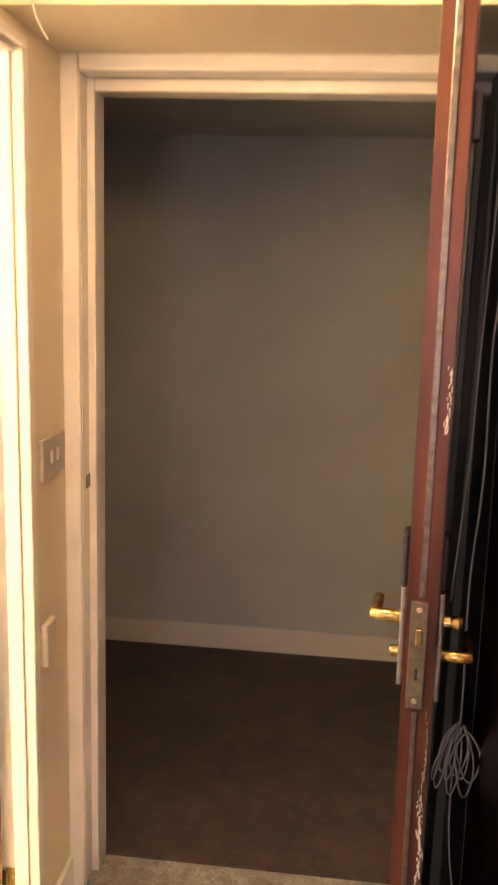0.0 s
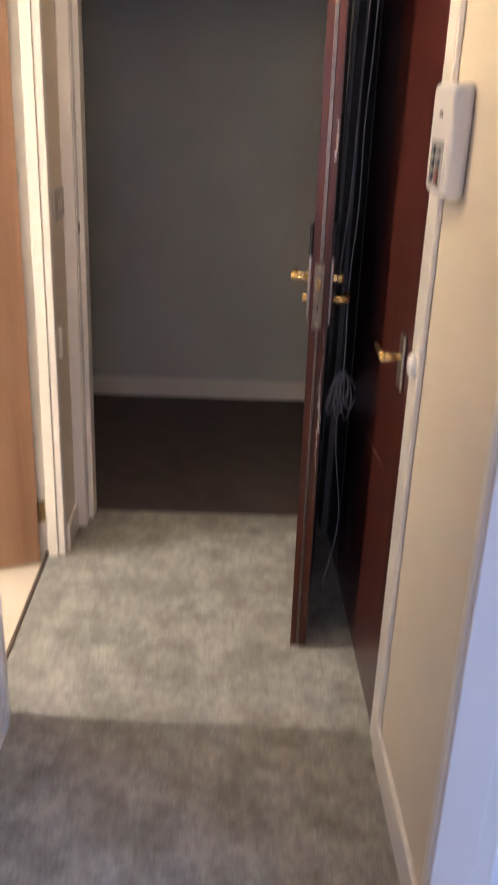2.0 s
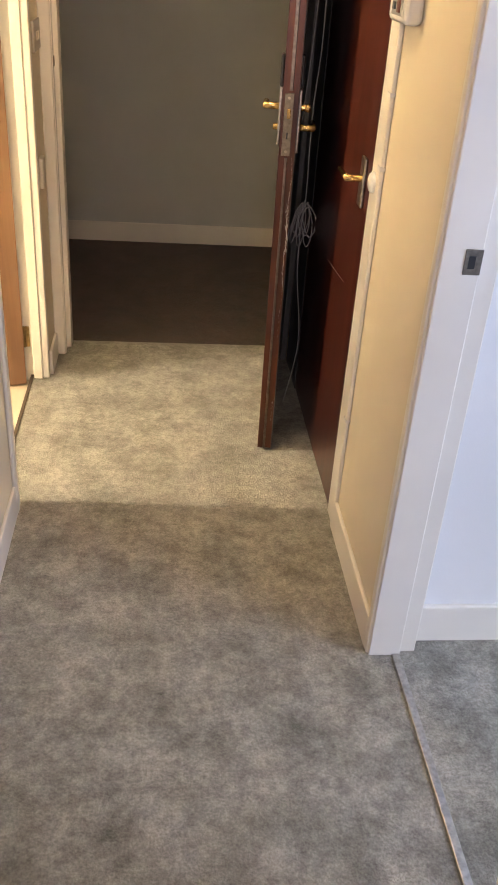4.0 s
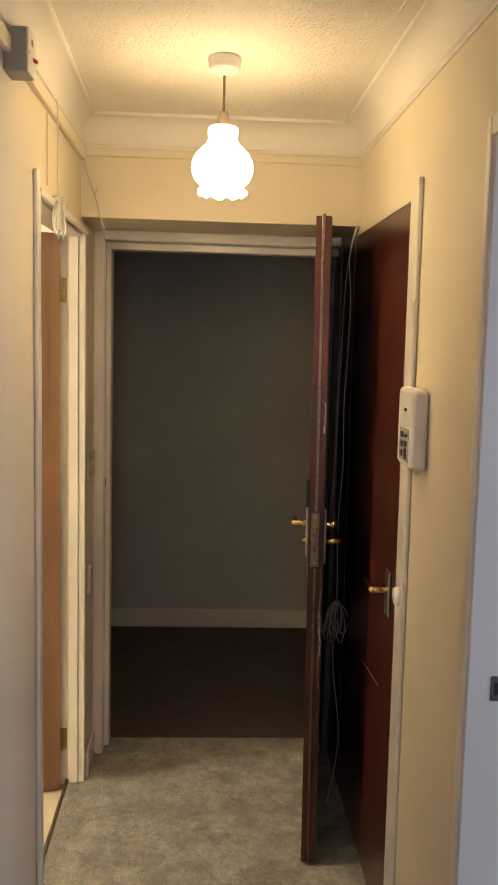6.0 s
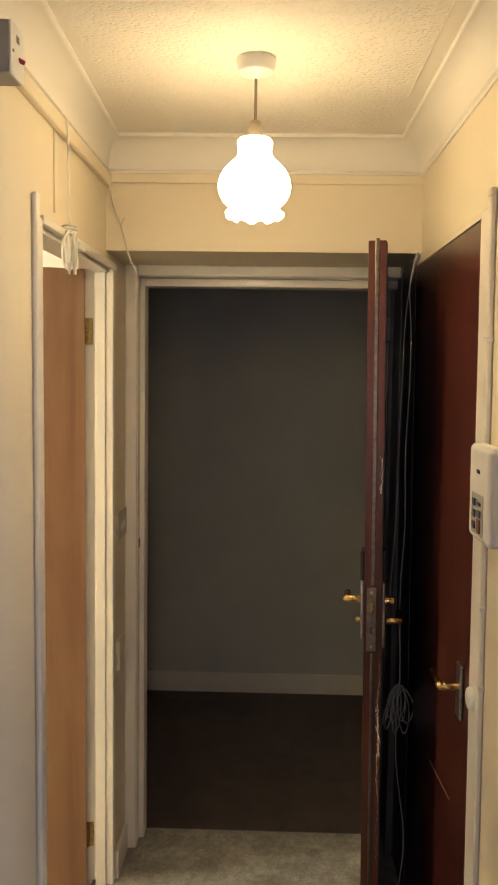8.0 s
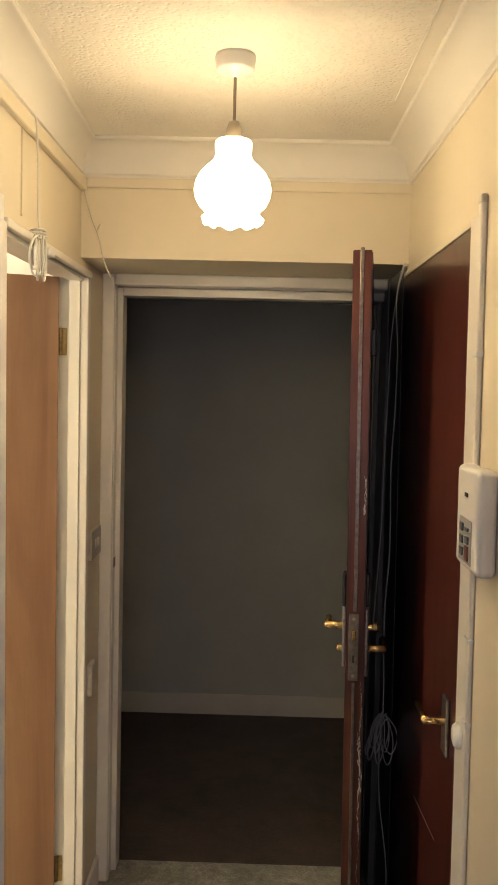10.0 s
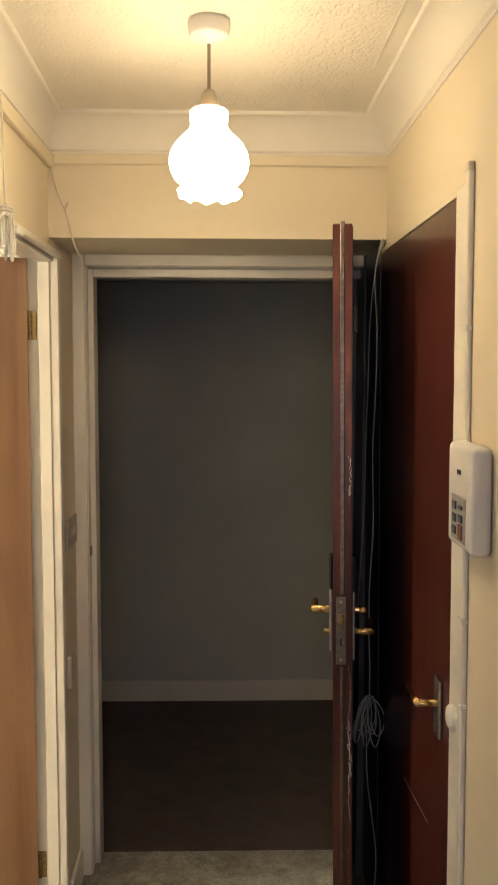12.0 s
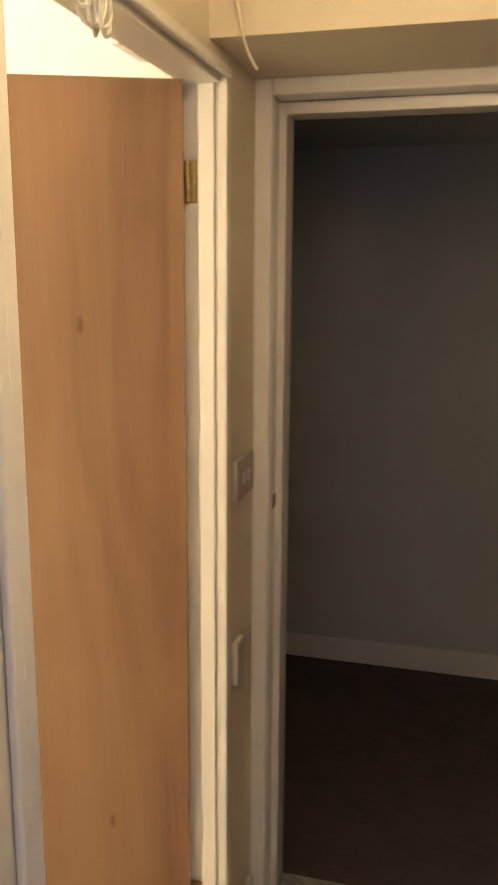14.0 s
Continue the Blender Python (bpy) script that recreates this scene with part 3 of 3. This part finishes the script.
# ---- room window ----
wf = thing("window_1", (3.33, 0, 0), "white framed window of the daylit room", "window", kind="structure")
part("window_frame", boxes([(0, 0.05, WY0, WY0 + 0.06, WZ0, WZ1), (0, 0.05, WY1 - 0.06, WY1, WZ0, WZ1),
                            (0, 0.05, WY0 + 0.06, WY1 - 0.06, WZ0, WZ0 + 0.06), (0, 0.05, WY0 + 0.06, WY1 - 0.06, WZ1 - 0.06, WZ1)], 0.004), M_GLOSS, wf)
pane = part("pane", box(0.02, 0.026, WY0 + 0.06, WY1 - 0.06, WZ0 + 0.06, WZ1 - 0.06), M_GLASS, wf)
pane.visible_shadow = False
# invented window around the added rear light
w2 = thing("added_window", (0.04, YB - 0.06, 1.45), "added unseen window for the rear light", "window", kind="structure")
part("window_frame", boxes([(-0.36, -0.32, 0, 0.05, -0.57, 0.57), (0.32, 0.36, 0, 0.05, -0.57, 0.57), (-0.32, 0.32, 0, 0.05, -0.57, -0.52), (-0.32, 0.32, 0, 0.05, 0.52, 0.57)], 0.003), M_GLOSS, w2)
part("pane", box(-0.32, 0.32, 0.02, 0.026, -0.52, 0.52), M_GLASS, w2).visible_shadow = False

# ---- pendant lamp ----
pl = thing("pendant_lamp", (0.024, 0.923, ZC), "lit white opal glass pendant lamp with a frilled rim", "lamp")
smooth(part("ceiling_rose", lathe([(0.0001, 0.0), (0.040, 0.0), (0.041, -0.006), (0.038, -0.026), (0.034, -0.032), (0.010, -0.034), (0.006, -0.042), (0.0001, -0.042)], 40), M_PLASTIC, pl, "white plastic ceiling rose"))
part("flex", rod(0.0032, 0.10, 12), M_FLEX, pl, "tan lamp flex").location = (0, 0, -0.14)
smooth(part("lamp_holder", lathe([(0.0001, -0.128), (0.010, -0.128), (0.015, -0.140), (0.017, -0.160), (0.020, -0.162), (0.020, -0.176), (0.0001, -0.176)], 28), M_HOLDER, pl, "aged brown plastic lamp holder"))


def frill(a, i):
    k = max(0.0, (i - 13) / 4.0)
    return 0.006 * k * math.cos(9 * a), 0.005 * k * math.cos(9 * a + 0.4)


SHADE = [(0.021, -0.164), (0.033, -0.165), (0.037, -0.170), (0.0365, -0.181), (0.035, -0.193), (0.040, -0.205), (0.053, -0.216), (0.066, -0.230),
         (0.0745, -0.246), (0.0775, -0.262), (0.0745, -0.278), (0.067, -0.293), (0.0575, -0.302), (0.0515, -0.307), (0.0535, -0.312), (0.0575, -0.317), (0.0595, -0.322), (0.0575, -0.327)]
shade = part("shade", lathe(SHADE, 72, frill), M_OPAL, pl, "glowing white opal glass shade with frilled rim")
smooth(shade)

# ---- east wall fittings ----
cd = thing("cable_conduit", (XR, 0.752, 0), "white plastic cable trunking beside the red door", "trunking")
part("channel", box(-0.012, 0.0, -0.012, 0.012, 0.096, 2.008, 0.005, 4), M_GLOSS, cd)
part("channel_end", boxes([(-0.013, 0.0, -0.013, 0.013, 1.994, 2.012)], 0.004), M_SWITCH, cd, "dirty open end of the trunking")
for cz in (0.36, 1.03, 1.19, 1.72):
    part("clip", boxes([(-0.0135, 0.0, -0.0135, 0.0135, cz, cz + 0.010)], 0.002), M_PLASTIC, cd)
db = thing("door_button", (XR - 0.008, 0.800, 0.991), "round white plastic push button on the door frame", "button")
smooth(part("dome", lathe([(0.0001, 0.013), (0.014, 0.0125), (0.021, 0.010), (0.0245, 0.005), (0.025, 0.0)], 32), M_PLASTIC, db)).matrix_basis = pose(0, 0, 0, 0, -90, 0)

kp = thing("alarm_keypad", (XR, 0.608, 1.342), "white plastic wall intercom with a small grey keypad", "keypad")
part("case", box(-0.036, 0.0, 0.0, 0.152, 0.0, 0.184, 0.013, 6), M_PLASTIC, kp)
pad = part("key_panel", boxes([(-0.0372, -0.034, 0.034, 0.120, 0.014, 0.092)], 0.0008), M_PANEL, kp, "grey key panel")


def key(y, z, wide, high, mat, label):
    part("button", box(-0.0405, -0.0370, y - wide / 2, y + wide / 2, z - high / 2, z + high / 2, 0.0012), mat, pad, label)


for z in (0.031, 0.053, 0.075):
    key(0.096, z, 0.020, 0.014, M_SLATE, "slate grey button")
key(0.058, 0.075, 0.020, 0.007, M_SLATE, "narrow slate grey button")
key(0.058, 0.056, 0.020, 0.013, M_SLATE, "slate grey button")
key(0.058, 0.033, 0.020, 0.026, M_DULLRED, "tall dull red button")
part("indicator", boxes([(-0.0372, -0.035, 0.066, 0.088, 0.130, 0.138)], 0.0008), M_BLACK, kp, "small dark indicator window")

# ---- west wall fittings ----
fb = thing("fused_switch_box", (XL, 0.527, 2.145), "white surface switch box with a red toggle", "switch box")
# case painted as shaded; the added plate keeps the lit side white
part("case", box(0.0, 0.046, 0.0, 0.073, 0.0, 0.085, 0.003), M_SHADEBOX, fb)
part("lit_plate", box(0.046, 0.050, 0.0, 0.073, 0.0, 0.085, 0.0015), M_PLASTIC, fb, "white plate for the lit side")
tg = part("toggle", rod(0.004, 0.014, 12, 0.0015), M_RED, fb, "red toggle")
tg.matrix_basis = pose(0.047, 0.045, 0.036, 0, 115, 20)
part("label_plate", boxes([(0.0495, 0.0512, 0.030, 0.044, 0.058, 0.070)], 0.0006), M_FLEX, fb)
part("screw", boxes([(0.0495, 0.0510, 0.010, 0.014, 0.036, 0.041)], 0.0006), M_BLACK, fb)

sw = thing("light_switch", (XL, 1.716, 1.112), "worn greyish cream double light switch plate", "light switch")
part("plate", box(0.0, 0.009, 0.0, 0.142, 0.0, 0.090, 0.003), M_PLATE, sw)
for j in (0.045, 0.083):
    part("rocker", box(0.008, 0.013, j, j + 0.014, 0.032, 0.058, 0.002), M_SWITCH, sw)
bl = thing("door_chime", (XL, 1.703, 0.694), "small cream wall box low in the reveal", "wall box")
part("case", box(0.0, 0.016, 0.0, 0.062, 0.0, 0.100, 0.006, 3), M_SWITCH, bl)


def hank(parent, centre, turns, wide, high):
    """A hank of cable: long loops hung one beside another, each a little out of line."""
    rnd = random.Random(11)
    for k in range(turns):
        w, h = wide * rnd.uniform(0.45, 1.15), high * rnd.uniform(0.8, 1.08)
        x, y, z = centre[0] + rnd.uniform(-0.008, 0.010), centre[1] + rnd.uniform(-0.012, 0.012), centre[2] + rnd.uniform(-0.006, 0.006)
        tilt, pts = rnd.uniform(-0.25, 0.25), []
        for q in range(12):
            a = 2 * math.pi * q / 12
            u, v = w * math.cos(a) * (1 - 0.25 * math.sin(a)), h * math.sin(a)
            pts.append((x + 0.5 * u * math.sin(3 * tilt) + rnd.uniform(-0.002, 0.002), y + u + tilt * v * 0.5, z + v))
        tube(pts, 0.0024, M_CABLE, "loop", parent, closed=True)


hc = thing("hanging_cable", (0, 0, 0), "white cable hanging in a loose hank over the kitchen door head", "cable")
tube([(-0.414, 1.000, 2.216), (-0.404, 1.004, 2.219), (-0.400, 1.012, 2.216), (-0.400, 1.026, 2.206), (-0.402, 1.040, 2.180), (-0.406, 1.062, 2.120), (-0.408, 1.074, 2.07), (-0.408, 1.070, 2.02), (-0.404, 1.072, 1.980)],
     0.0022, M_CABLE, "strand", hc)
hank(hc, (-0.398, 1.050, 1.925), 8, 0.024, 0.046)
tube([(-0.402, 1.050, 1.968), (-0.392, 1.01, 1.966), (-0.386, 0.945, 1.950), (-0.388, 0.925, 1.905), (-0.394, 0.975, 1.882), (-0.398, 1.03, 1.903)], 0.0024, M_CABLE, "loop", hc)
for k in range(4):
    z, y = 1.966 + 0.006 * k, 1.052 + 0.006 * (k % 2)
    tube([(-0.404 + 0.016 * math.cos(q * math.pi / 3), y + 0.020 * math.sin(q * math.pi / 3 + k), z + 0.003 * math.sin(q * 2.0)) for q in range(6)], 0.0023, M_CABLE, "binding", hc, closed=True)
part("plug", box(-0.402, -0.384, 1.088, 1.135, 1.936, 1.953, 0.003), M_PLASTIC, hc, "small white cable connector")
tagged(link_mesh("wall_cable_cover", box(XL, XL + 0.004, 0.979, 0.986, 2.00, 2.182, 0.001), M_WALL), "thin cable painted over on the cream wall", "cable")

fc = thing("lintel_cable", (0, 0, 0), "loose cream cable hanging over the lintel edge", "cable")
tube([(-0.414, 1.535, 2.235), (-0.414, 1.545, 2.210), (-0.410, 1.547, 2.180), (-0.402, 1.549, 2.150), (-0.387, 1.552, 2.097), (-0.371, 1.553, 2.066), (-0.363, 1.552, 2.028), (-0.353, 1.552, 1.984),
      (-0.344, 1.560, 1.962), (-0.334, 1.566, 1.945)], 0.0022, M_SWITCH, "strand", fc)
tube([(-0.374, 1.553, 2.072), (-0.368, 1.546, 2.084), (-0.365, 1.548, 2.090)], 0.0022, M_SWITCH, "stub", fc)

rc = thing("door_cable", (0, 0, 0), "long grey cable hanging down beside the red door", "cable")
tube([(0.480, 1.62, 1.980), (0.484, 1.575, 2.000), (0.479, 1.552, 2.006), (0.470, 1.546, 1.990), (0.461, 1.55, 1.94), (0.454, 1.55, 1.895), (0.464, 1.55, 1.80), (0.466, 1.55, 1.74), (0.464, 1.55, 1.55), (0.456, 1.55, 1.44),
      (0.464, 1.55, 1.265), (0.463, 1.55, 1.156), (0.454, 1.55, 1.06), (0.456, 1.55, 0.90), (0.462, 1.55, 0.80), (0.461, 1.55, 0.72)], 0.0022, M_GREYCABLE, "strand", rc)
tube([(0.486, 1.60, 1.980), (0.488, 1.57, 1.996), (0.482, 1.552, 2.000), (0.472, 1.548, 1.985), (0.463, 1.552, 1.94), (0.455, 1.552, 1.895), (0.444, 1.55, 1.79), (0.444, 1.55, 1.66), (0.440, 1.55, 1.50), (0.438, 1.55, 1.38), (0.439, 1.55, 1.265), (0.430, 1.55, 1.12), (0.424, 1.55, 0.98)], 0.0017, M_GREYCABLE, "strand", rc)
for k in range(9):
    lean, w, h = (k - 4) * 0.0055, 0.010 + 0.003 * (k % 3), 0.060 + 0.012 * math.sin(k * 2.1)
    x, y, z = 0.453 + lean * 0.4, 1.547 - 0.002 * k, 0.728 - 0.008 * math.cos(k * 1.7)
    tube([(0.458 + lean * 0.5, y, z), (x - w * 0.9, y, z - h * 0.4), (x - w * 1.2 + 0.8 * lean, y - 0.004, z - 1.2 * h), (x - w * 0.4 + 1.2 * lean, y, z - 2.0 * h - 0.010 * (k % 3)),
          (x + w + 1.2 * lean, y + 0.004, z - 1.5 * h), (x + w * 1.2 + lean, y + 0.002, z - 0.6 * h), (0.462 + lean * 0.5, y, z + 0.004)], 0.0019, M_GREYCABLE, "loop", rc)
tube([(0.455, 1.55, 0.66), (0.453, 1.55, 0.54), (0.461, 1.55, 0.444), (0.487, 1.55, 0.30), (0.489, 1.55, 0.20), (0.472, 1.54, 0.09), (0.455, 1.53, 0.022), (0.450, 1.52, 0.004)], 0.0021, M_GREYCABLE, "tail", rc)

# ---- the old east wall stands slightly out of plumb ----
LEAN = Matrix.Identity(4)
LEAN[0][2], LEAN[0][3] = -0.0110, 0.0110
for ob in list(scene.objects):
    top = ob
    while top.parent:
        top = top.parent
    if top.name in ("wall_east", "baseboard_east", "baseboard_east_rear", "coving_east", "door_frame_3", "door_3", "door_frame_4", "cable_conduit", "door_button", "alarm_keypad") and ob.type == "MESH":
        place = Matrix.Identity(4)
        o = ob
        while o:
            place = o.matrix_basis @ place
            o = o.parent
        ob.data.transform(place.inverted() @ LEAN @ place)
